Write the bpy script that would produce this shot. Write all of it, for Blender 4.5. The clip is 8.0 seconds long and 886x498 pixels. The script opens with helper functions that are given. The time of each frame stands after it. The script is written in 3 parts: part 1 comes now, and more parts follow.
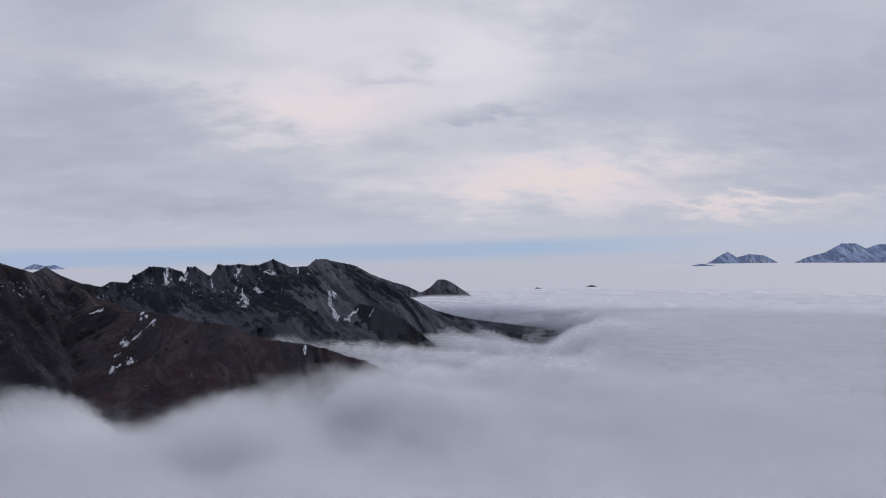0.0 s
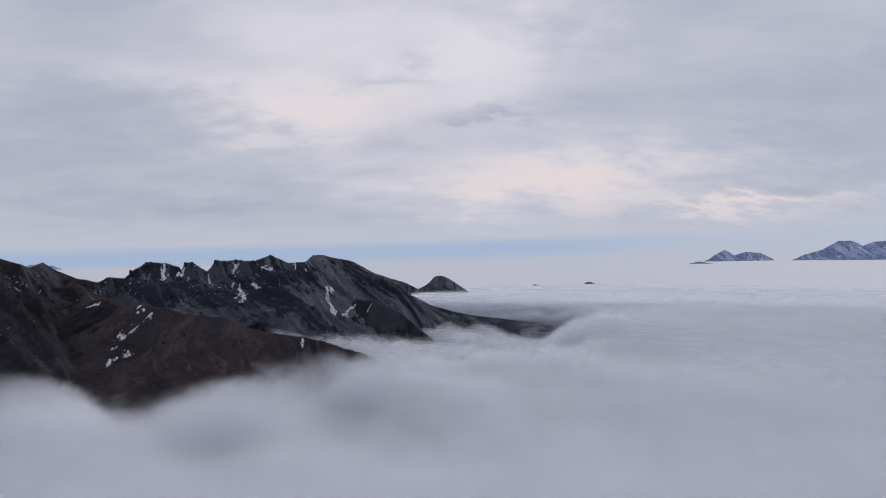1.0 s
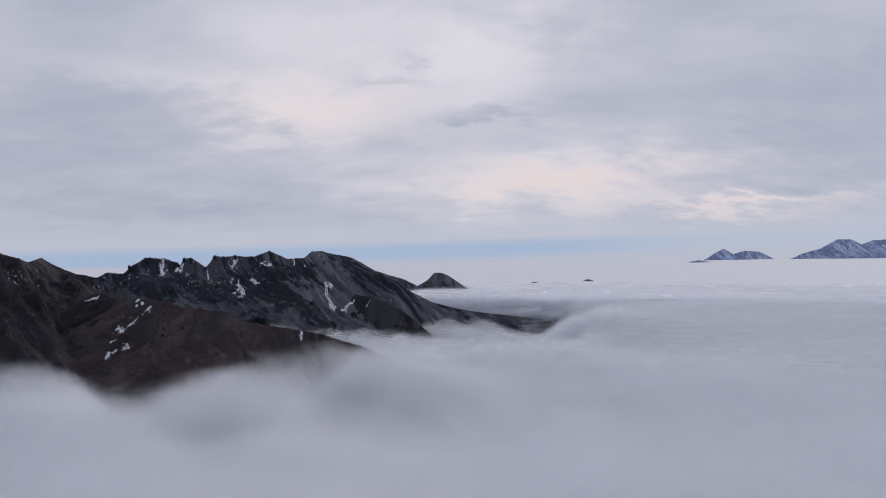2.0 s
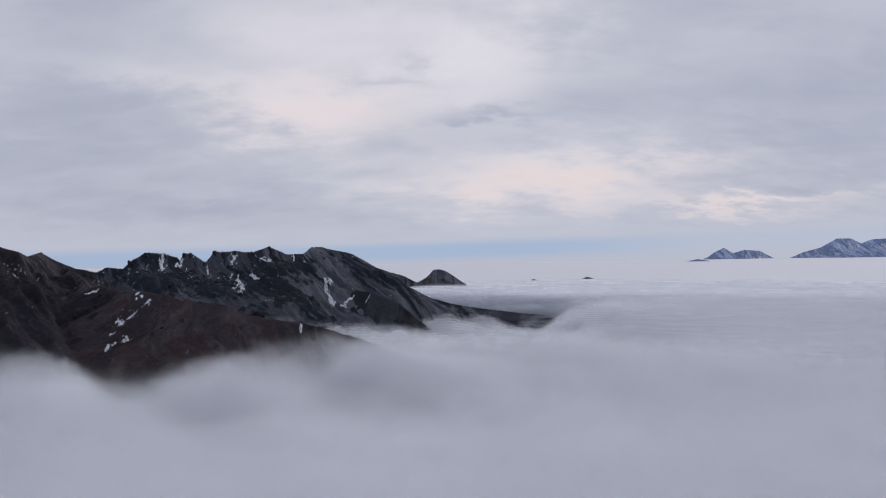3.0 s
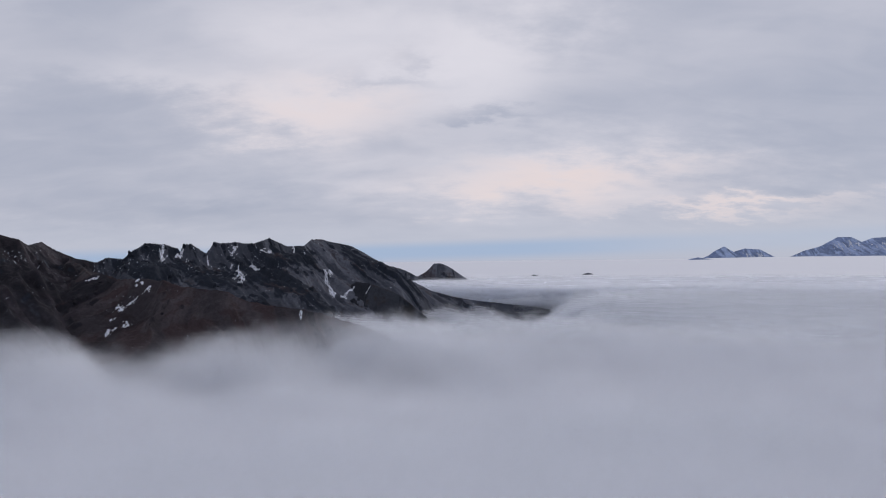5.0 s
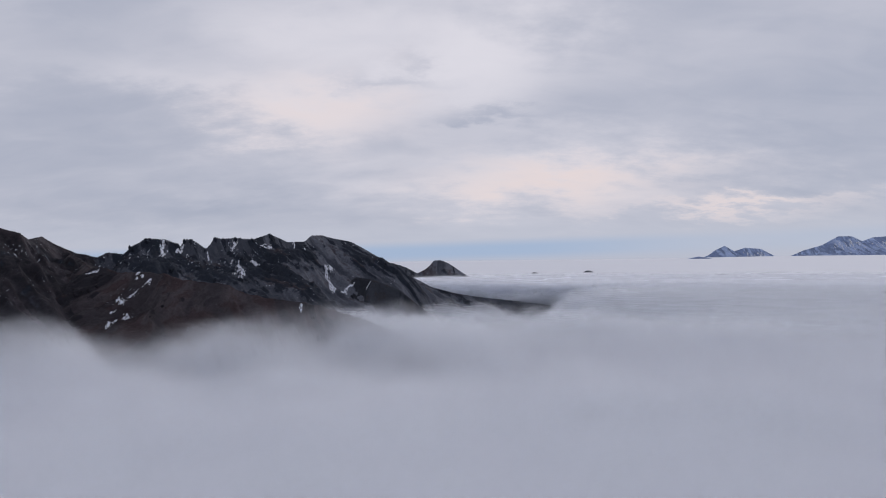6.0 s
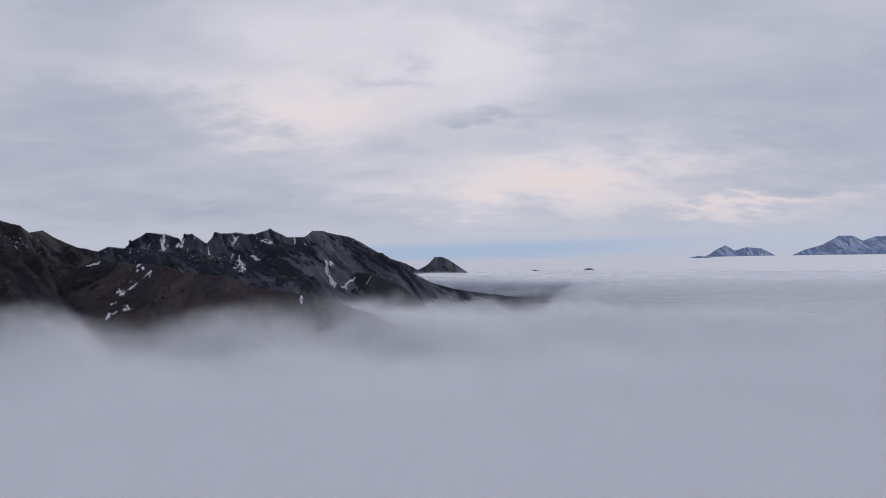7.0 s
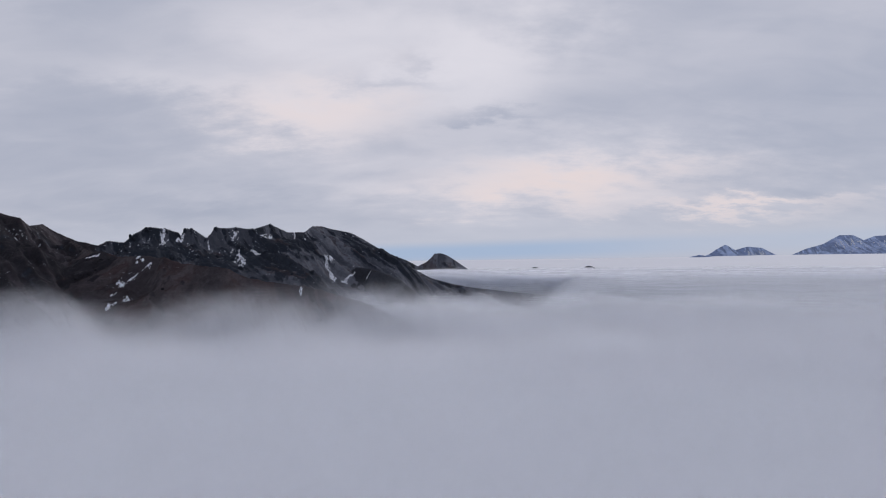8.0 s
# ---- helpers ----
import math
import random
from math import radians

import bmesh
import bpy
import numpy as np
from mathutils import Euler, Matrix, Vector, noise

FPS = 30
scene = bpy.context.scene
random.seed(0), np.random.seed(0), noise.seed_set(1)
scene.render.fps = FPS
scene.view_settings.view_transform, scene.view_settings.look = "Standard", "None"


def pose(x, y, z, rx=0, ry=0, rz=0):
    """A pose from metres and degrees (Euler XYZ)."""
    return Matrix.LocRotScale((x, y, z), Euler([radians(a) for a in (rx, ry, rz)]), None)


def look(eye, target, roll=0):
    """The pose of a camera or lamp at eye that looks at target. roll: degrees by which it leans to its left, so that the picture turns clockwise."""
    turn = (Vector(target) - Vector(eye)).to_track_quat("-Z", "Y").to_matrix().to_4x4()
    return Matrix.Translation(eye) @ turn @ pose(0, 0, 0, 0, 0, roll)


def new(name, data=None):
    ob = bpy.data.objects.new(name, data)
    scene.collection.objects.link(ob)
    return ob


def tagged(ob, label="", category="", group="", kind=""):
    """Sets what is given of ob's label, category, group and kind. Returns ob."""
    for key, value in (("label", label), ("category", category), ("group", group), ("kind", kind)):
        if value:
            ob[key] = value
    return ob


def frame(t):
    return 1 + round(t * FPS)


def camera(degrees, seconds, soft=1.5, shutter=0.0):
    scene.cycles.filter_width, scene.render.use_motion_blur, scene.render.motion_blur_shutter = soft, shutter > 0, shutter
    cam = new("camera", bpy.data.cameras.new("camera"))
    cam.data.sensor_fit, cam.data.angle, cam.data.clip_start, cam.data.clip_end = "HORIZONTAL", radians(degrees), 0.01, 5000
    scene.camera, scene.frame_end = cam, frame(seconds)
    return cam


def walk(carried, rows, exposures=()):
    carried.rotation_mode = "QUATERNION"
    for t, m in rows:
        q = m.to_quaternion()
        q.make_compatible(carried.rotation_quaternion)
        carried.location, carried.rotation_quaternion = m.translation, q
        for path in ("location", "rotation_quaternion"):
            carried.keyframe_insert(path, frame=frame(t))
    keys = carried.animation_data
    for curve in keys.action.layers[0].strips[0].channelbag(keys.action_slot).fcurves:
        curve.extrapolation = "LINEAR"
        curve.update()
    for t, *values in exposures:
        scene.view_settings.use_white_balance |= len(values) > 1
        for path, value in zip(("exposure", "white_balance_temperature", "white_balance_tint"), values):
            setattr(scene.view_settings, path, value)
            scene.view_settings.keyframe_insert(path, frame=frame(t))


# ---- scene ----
# ---------------------------------------------------------------- camera
cam = camera(70.0, 8.0, soft=1.0)
# seconds, x, y, z, turn to the left, tilt up, lean to the right: a drone that sinks towards the top of the clouds
PATH = [
    (0.0, 0, -0.0, 60.0, 0.0, 0.66, 0.4),
    (0.5, 0.25, -0.06, 56.63, -0.13, 0.67, 0.5),
    (1.0, 0.46, -0.12, 53.25, -0.2, 0.66, 0.62),
    (1.5, 0.65, -0.19, 49.97, -0.24, 0.68, 0.7),
    (3.0, 1.0, -0.38, 40.35, -0.29, 0.71, 0.75),
    (3.5, 1.07, -0.44, 37.4, -0.28, 0.73, 0.75),
    (4.0, 1.14, -0.5, 34.45, -0.26, 0.73, 0.75),
    (4.5, 1.21, -0.56, 31.4, -0.26, 0.74, 0.75),
    (6.0, 1.48, -0.75, 22.05, -0.21, 0.78, 0.75),
    (6.5, 1.6, -0.81, 18.45, -0.19, 0.8, 0.75),
    (7.0, 1.8, -0.88, 14.72, -0.15, 0.83, 0.75),
    (7.5, 2.1, -0.94, 10.9, -0.12, 0.87, 0.75),
    (8.0, 2.5, -1.0, 7.0, -0.11, 0.89, 0.75),
]
walk(cam, [(t, pose(x, y, z, 90 + tilt, lean, turn)) for t, x, y, z, turn, tilt, lean in PATH])


# ---------------------------------------------------------------- node helpers
class Nodes:
    """Short ways to add shader nodes to a tree."""

    def __init__(self, tree):
        self.tree = tree
        tree.nodes.clear()

    def add(self, kind):
        return self.tree.nodes.new(kind)

    def attribute(self, name):
        node = self.add("ShaderNodeAttribute")
        node.attribute_name = name
        return node.outputs["Fac"]

    def put(self, socket, value):
        if isinstance(value, bpy.types.NodeSocket):
            self.tree.links.new(value, socket)
        else:
            socket.default_value = value

    def math(self, operation, a, b=0.0, c=0.0, clamp=False):
        node = self.add("ShaderNodeMath")
        node.operation, node.use_clamp = operation, clamp
        for socket, value in zip(node.inputs, (a, b, c)):
            self.put(socket, value)
        return node.outputs[0]

    def ramp(self, value, low, high, to_low=0.0, to_high=1.0):
        node = self.add("ShaderNodeMapRange")
        node.interpolation_type = "SMOOTHSTEP"
        for socket, v in zip(node.inputs, (value, low, high, to_low, to_high)):
            self.put(socket, v)
        return node.outputs[0]

    def mix(self, factor, a, b, blend="MIX"):
        node = self.add("ShaderNodeMix")
        node.data_type, node.blend_type = "RGBA", blend
        self.put(node.inputs[0], factor)
        for socket, c in ((node.inputs[6], a), (node.inputs[7], b)):
            self.put(socket, (*c[:3], 1) if isinstance(c, tuple) else c)
        return node.outputs[2]

    def noise(self, vector, scale, detail=4.0, rough=0.55, distort=0.0):
        node = self.add("ShaderNodeTexNoise")
        for key, v in (("Vector", vector), ("Scale", scale), ("Detail", detail), ("Roughness", rough), ("Distortion", distort)):
            self.put(node.inputs[key], v)
        return node.outputs["Fac"]

    def stretch(self, vector, scale, turn=(0, 0, 0)):
        node = self.add("ShaderNodeMapping")
        self.put(node.inputs["Vector"], vector)
        node.inputs["Scale"].default_value = scale
        node.inputs["Rotation"].default_value = [radians(a) for a in turn]
        return node.outputs[0]

    def split(self, vector):
        node = self.add("ShaderNodeSeparateXYZ")
        self.put(node.inputs[0], vector)
        return node.outputs

    def join(self, x, y, z=0.0):
        node = self.add("ShaderNodeCombineXYZ")
        for socket, v in zip(node.inputs, (x, y, z)):
            self.put(socket, v)
        return node.outputs[0]


# ---------------------------------------------------------------- sky and sun
SUN_AZIMUTH, SUN_HEIGHT = 48.0, 20.0  # degrees: clockwise from straight ahead, and above the horizon

world = bpy.data.worlds.new("sky")
scene.world = world
world.use_nodes = True
n = Nodes(world.node_tree)
way = n.add("ShaderNodeTexCoord").outputs["Generated"]
wx, wy, wz = n.split(way)
height = n.math("MULTIPLY", n.math("ARCSINE", wz), 57.2958)
around = n.math("MULTIPLY", n.math("ARCTAN2", wx, wy), 57.2958)
# a deck of cloud seen from below: its pattern closes up towards the horizon
lift = n.math("ADD", n.math("ABSOLUTE", wz), 0.30)
deck = n.join(n.math("DIVIDE", wx, lift), n.math("DIVIDE", wy, lift))
broad = n.noise(n.stretch(deck, (0.9, 1.5, 1.0)), 1.9, 4.0, 0.5, 0.5)
fine = n.noise(n.stretch(deck, (0.9, 1.7, 1.0)), 5.0, 5.0, 0.5, 0.6)
sway = n.math("MULTIPLY", n.math("SUBTRACT", n.noise(n.stretch(deck, (1.0, 1.4, 1.0)), 4.0, 5.0, 0.6), 0.5), 1.3)


def patch(azimuth, elevation, wide, tall, gain):
    """A soft region of thinner (gain above 0) or thicker cloud, with a frayed outline."""
    a = n.math("DIVIDE", n.math("SUBTRACT", n.math("ADD", around, n.math("MULTIPLY", sway, 14.0)), azimuth), wide)
    e = n.math("DIVIDE", n.math("SUBTRACT", n.math("ADD", height, n.math("MULTIPLY", sway, 6.0)), elevation), tall)
    q = n.math("ADD", n.math("MULTIPLY", a, a), n.math("MULTIPLY", e, e))
    return n.math("MULTIPLY", n.math("EXPONENT", n.math("MULTIPLY", q, -1.0)), gain)


thin = n.math("ADD", n.math("MULTIPLY", n.math("SUBTRACT", broad, 0.5), 0.26), n.math("MULTIPLY", n.math("SUBTRACT", fine, 0.5), 0.22))
for spot in ((-11.5, 13.0, 6.5, 2.6, 0.42), (-12.0, 19.0, 12.0, 3.6, 0.26), (4.0, 18.5, 8.0, 4.5, 0.34), (0.0, 13.5, 9.0, 3.0, 0.16), (10.0, 7.0, 12.0, 2.4, 0.36), (25.0, 4.0, 8.0, 0.7, 0.22),
             (-30.0, 10.0, 13.0, 6.0, -0.14), (4.5, 12.6, 4.0, 0.8, -0.26), (14.0, 13.0, 8.0, 1.8, -0.10), (33.0, 10.0, 9.0, 8.0, -0.18), (-24.0, 4.0, 16.0, 2.0, -0.12),
             (-27.0, 21.0, 9.0, 3.0, -0.20), (17.0, 20.0, 12.0, 2.0, -0.08), (-22.0, 15.0, 9.0, 1.4, 0.18), (-3.0, 16.0, 5.0, 0.8, -0.18)):
    thin = n.math("ADD", thin, patch(*spot))
bright = n.ramp(thin, -0.42, 0.52)
cloud = n.mix(bright, (0.365, 0.40, 0.507), (0.748, 0.73, 0.797))
warm = n.math("ADD", n.math("ADD", patch(10.5, 6.6, 11.0, 2.0, 0.8), patch(25.0, 4.0, 8.0, 0.8, 0.8)), patch(-11.0, 13.0, 8.0, 2.6, 0.5), clamp=True)
cloud = n.mix(n.math("MULTIPLY", warm, bright), cloud, (0.82, 0.69, 0.67))
cloud = n.mix(n.ramp(height, 1.2, 4.2, 0.75, 0.0), cloud, (0.51, 0.535, 0.635))
band = n.math("ADD", height, n.math("MULTIPLY", n.math("SUBTRACT", around, 8.0), -0.018))
cloud = n.mix(n.math("MULTIPLY", n.ramp(band, 0.9, 1.9, 1.0, 0.0), n.ramp(around, 6.0, 26.0, 1.0, 0.35)), cloud, (0.37, 0.47, 0.65))
cloud = n.mix(n.ramp(band, -0.5, 0.5, 1.0, 0.0), cloud, (0.47, 0.50, 0.605))
clear = n.add("ShaderNodeTexSky")
clear.sky_type, clear.sun_disc, clear.altitude = "NISHITA", False, 3000.0
clear.sun_elevation, clear.sun_rotation = radians(SUN_HEIGHT), radians(SUN_AZIMUTH)
background_clear, background_cloud = n.add("ShaderNodeBackground"), n.add("ShaderNodeBackground")
n.put(background_clear.inputs[0], clear.outputs[0])
background_clear.inputs[1].default_value = 0.05
n.put(background_cloud.inputs[0], cloud)
background_cloud.inputs[1].default_value = 1.0
both = n.add("ShaderNodeMixShader")
both.inputs[0].default_value = 0.96
n.put(both.inputs[1], background_clear.outputs[0])
n.put(both.inputs[2], background_cloud.outputs[0])
n.put(n.add("ShaderNodeOutputWorld").inputs[0], both.outputs[0])

sun = new("sun", bpy.data.lights.new("sun", "SUN"))
sun.data.energy, sun.data.angle, sun.data.color = 0.9, radians(14), (1.0, 0.93, 0.88)
sun.matrix_world = look((0, 0, 500), (-math.sin(radians(SUN_AZIMUTH)), -math.cos(radians(SUN_AZIMUTH)), 500 - math.tan(radians(SUN_HEIGHT))))
scene.cycles.transparent_max_bounces, scene.cycles.diffuse_bounces, scene.cycles.max_bounces = 90, 9, 10


# ---------------------------------------------------------------- materials
def material(name):
    m = bpy.data.materials.new(name)
    m.use_nodes = True
    return m, Nodes(m.node_tree)


def finish(k, colour, rough=0.9, bump=None, strength=0.5, distance=1.0):
    shader = k.add("ShaderNodeBsdfPrincipled")
    k.put(shader.inputs["Base Color"], colour)
    k.put(shader.inputs["Roughness"], rough)
    shader.inputs["Specular IOR Level"].default_value = 0.25
    if bump is not None:
        node = k.add("ShaderNodeBump")
        node.inputs["Strength"].default_value, node.inputs["Distance"].default_value = strength, distance
        k.put(node.inputs["Height"], bump)
        k.put(shader.inputs["Normal"], node.outputs[0])
    k.put(k.add("ShaderNodeOutputMaterial").inputs[0], shader.outputs[0])


def mountain_material(name, rock, scree, turf, size=1.0, snow=0.0, turf_shift=0.0, split_x=None, bump=1.6):
    """Bare rock on the steep parts, scree below, brown turf on the gentle ones, old snow in some hollows."""
    m, k = material(name)
    geometry = k.add("ShaderNodeNewGeometry")
    place = geometry.outputs["Position"]
    steep = k.split(geometry.outputs["Normal"])[2]
    grain = k.noise(place, 0.40 / size, 8.0, 0.68)
    stain = k.noise(place, 0.03 / size, 4.0, 0.55, 0.6)
    streak = k.noise(k.stretch(place, (0.16, 0.06, 0.05)), 1.0 / size, 5.0, 0.6)
    bare = k.math("ADD", k.attribute("rock"), k.math("MULTIPLY", k.math("SUBTRACT", streak, 0.5), 0.5))
    bare = k.math("ADD", bare, k.math("ADD", k.math("MULTIPLY", k.math("SUBTRACT", grain, 0.5), 0.8), k.math("MULTIPLY", k.math("SUBTRACT", 0.78, steep), 0.55)))
    tone = k.math("ADD", k.attribute("tone"), k.math("MULTIPLY", k.math("SUBTRACT", stain, 0.5), 0.7))
    turf, scree = (*turf, 1.0), (*scree, 1.0)
    gravel = k.mix(k.ramp(tone, 0.38, 0.62), k.mix(1.0, scree, (0.60, 0.62, 0.66), "MULTIPLY"), k.mix(1.0, scree, (1.2, 1.2, 1.2), "MULTIPLY"))
    colour = k.mix(k.ramp(bare, 0.44, 0.60), gravel, rock)
    green = k.math("ADD", k.math("ADD", stain, k.math("MULTIPLY", k.math("SUBTRACT", steep, 0.7), 0.5)), turf_shift)
    if split_x is not None:
        px, py, _ = k.split(place)
        px = k.math("ADD", px, k.math("MULTIPLY", k.math("SUBTRACT", py, 700.0), 0.5))
        green = k.math("ADD", green, k.ramp(k.math("ADD", px, k.math("MULTIPLY", k.math("SUBTRACT", stain, 0.5), 120.0)), split_x - 35, split_x + 35, 0.40, -0.09))
    turf = k.mix(k.ramp(tone, 0.36, 0.68), k.mix(1.0, turf, (0.45, 0.47, 0.55), "MULTIPLY"), k.mix(1.0, turf, (1.5, 1.45, 1.4), "MULTIPLY"))
    colour = k.mix(k.ramp(k.math("ADD", green, k.math("MULTIPLY", k.math("SUBTRACT", tone, 0.5), 0.5)), 0.46, 0.66, 0.0, 0.85), colour, turf)
    colour = k.mix(k.ramp(grain, 0.3, 0.7, 0.0, 1.0), k.mix(1.0, colour, (0.78, 0.78, 0.79), "MULTIPLY"), k.mix(1.0, colour, (1.18, 1.18, 1.18), "MULTIPLY"))
    if snow > 0:
        dust = k.math("MULTIPLY", k.ramp(k.noise(place, 0.30 / size, 6.0, 0.7), 0.62, 0.70), k.ramp(k.noise(place, 0.03 / size, 2.0), 0.66 - snow, 0.80 - snow))
        colour = k.mix(dust, colour, (0.62, 0.66, 0.75))
        flakes = k.ramp(k.noise(k.stretch(place, (1.0, 1.0, 0.45)), 0.34 / size, 5.0, 0.65), 0.61, 0.67)
        lodged = k.ramp(k.noise(place, 0.045 / size, 2.0), 0.47, 0.60)
        colour = k.mix(k.math("MULTIPLY", k.math("MULTIPLY", flakes, lodged), k.ramp(k.attribute("fleck"), 0.1, 0.5)), colour, (0.60, 0.65, 0.75))
    finish(k, colour, 0.92, k.math("ADD", grain, k.math("MULTIPLY", streak, 0.6)), 0.7, bump * size)
    return m


ROCK = mountain_material("grey_rock", (0.016, 0.021, 0.032), (0.086, 0.092, 0.112), (0.024, 0.019, 0.023), 1.0, 0.20, -0.04, -362.0)
BROWN = mountain_material("brown_turf", (0.014, 0.013, 0.018), (0.054, 0.045, 0.050), (0.024, 0.0155, 0.0175), 0.8, 0.12, 0.0)
DARK = mountain_material("dark_rock", (0.013, 0.016, 0.023), (0.030, 0.033, 0.042), (0.020, 0.018, 0.020), 1.0, 0.10, -0.10)
# far rock: the pale blue of distance haze is painted into its base colours
FAR = mountain_material("haze_tinted_rock", (0.19, 0.25, 0.41), (0.28, 0.35, 0.51), (0.22, 0.28, 0.43), 12.0, 0.40, -0.2, None, 0.35)

SNOW, k = material("old_snow")
place = k.add("ShaderNodeNewGeometry").outputs["Position"]
grit = k.noise(place, 0.45, 6.0, 0.7)
finish(k, k.mix(k.ramp(grit, 0.40, 0.48), (0.07, 0.07, 0.08), (0.64, 0.67, 0.74)), 0.7, grit, 0.4, 0.4)

CLOUD_BASE, k = material("cloud_body")
place = k.add("ShaderNodeNewGeometry").outputs["Position"]
finish(k, k.mix(k.noise(place, 0.004, 5.0, 0.55), (0.76, 0.775, 0.815), (0.79, 0.80, 0.835)), 1.0)

MIST, k = material("mist")
place = k.add("ShaderNodeNewGeometry").outputs["Position"]
top = k.attribute("top")
deep = k.math("SUBTRACT", top, k.split(place)[2])
fray = k.attribute("fray")
dense = k.attribute("dense")
billow = k.noise(k.stretch(place, (1, 1, 1.3)), 0.022, 3.0, 0.5, 0.4)
wisp = k.noise(k.stretch(place, (1, 1, 1.4)), 0.075, 5.0, 0.6, 0.5)
puff = k.math("ADD", k.math("MULTIPLY", k.math("SUBTRACT", billow, 0.5), 36.0), k.math("MULTIPLY", k.math("SUBTRACT", wisp, 0.5), 22.0))
deep = k.math("ADD", deep, k.math("MULTIPLY", puff, fray))
alpha = k.math("MULTIPLY", k.ramp(deep, -0.5, 9.0, 0.0, 0.25), dense)
white = k.add("ShaderNodeBsdfDiffuse")
white.inputs[0].default_value = (0.93, 0.945, 0.97, 1)
gone = k.add("ShaderNodeBsdfTransparent")
veil = k.add("ShaderNodeMixShader")
k.put(veil.inputs[0], alpha)
k.put(veil.inputs[1], gone.outputs[0])
glow = k.add("ShaderNodeBsdfTranslucent")
glow.inputs[0].default_value = (0.93, 0.945, 0.97, 1)
soft = k.add("ShaderNodeMixShader")
soft.inputs[0].default_value = 0.5
k.put(soft.inputs[1], white.outputs[0])
k.put(soft.inputs[2], glow.outputs[0])
k.put(veil.inputs[2], soft.outputs[0])
k.put(k.add("ShaderNodeOutputMaterial").inputs[0], veil.outputs[0])


# ---------------------------------------------------------------- relief
def smooth(v, low, high):
    v = np.clip((v - low) / (high - low), 0, 1)
    return v * v * (3 - 2 * v)


TABLE = np.random.RandomState(7).rand(256, 256)


def value_noise(x, y):
    """Smooth random relief between 0 and 1, one hill a unit."""
    i, j = np.floor(x).astype(int), np.floor(y).astype(int)
    u, v = x - i, y - j
    u, v = u * u * u * (u * (6 * u - 15) + 10), v * v * v * (v * (6 * v - 15) + 10)
    i0, j0, i1, j1 = i % 256, j % 256, (i + 1) % 256, (j + 1) % 256
    return (TABLE[i0, j0] * (1 - u) + TABLE[i1, j0] * u) * (1 - v) + (TABLE[i0, j1] * (1 - u) + TABLE[i1, j1] * u) * v


def fractal(x, y, octaves=5, gain=0.5, sharp=False):
    total, weight, size = 0.0, 0.0, 1.0
    for o in range(octaves):
        v = value_noise(x / size + 17.3 * o, y / size + 9.1 * o)
        total = total + gain ** o * (1 - np.abs(2 * v - 1) if sharp else v)
        weight, size = weight + gain ** o, size * 0.5
    return total / weight


def ridge_height(X, Y, crest, slope=0.55, brow=10.0, width=12.0):
    """The height of a ridge whose crest runs through these places, and the distance from the crest."""
    high, near = np.full(X.shape, -1e4), np.full(X.shape, 1e5)
    for (ax, ay, az), (bx, by, bz) in zip(crest, crest[1:]):
        ex, ey = bx - ax, by - ay
        s = np.clip(((X - ax) * ex + (Y - ay) * ey) / (ex * ex + ey * ey), 0, 1)
        d = np.hypot(X - ax - s * ex, Y - ay - s * ey)
        high = np.maximum(high, az + s * (bz - az) - slope * d - brow * (1 - np.exp(-d / width)))
        near = np.minimum(near, d)
    return high, near


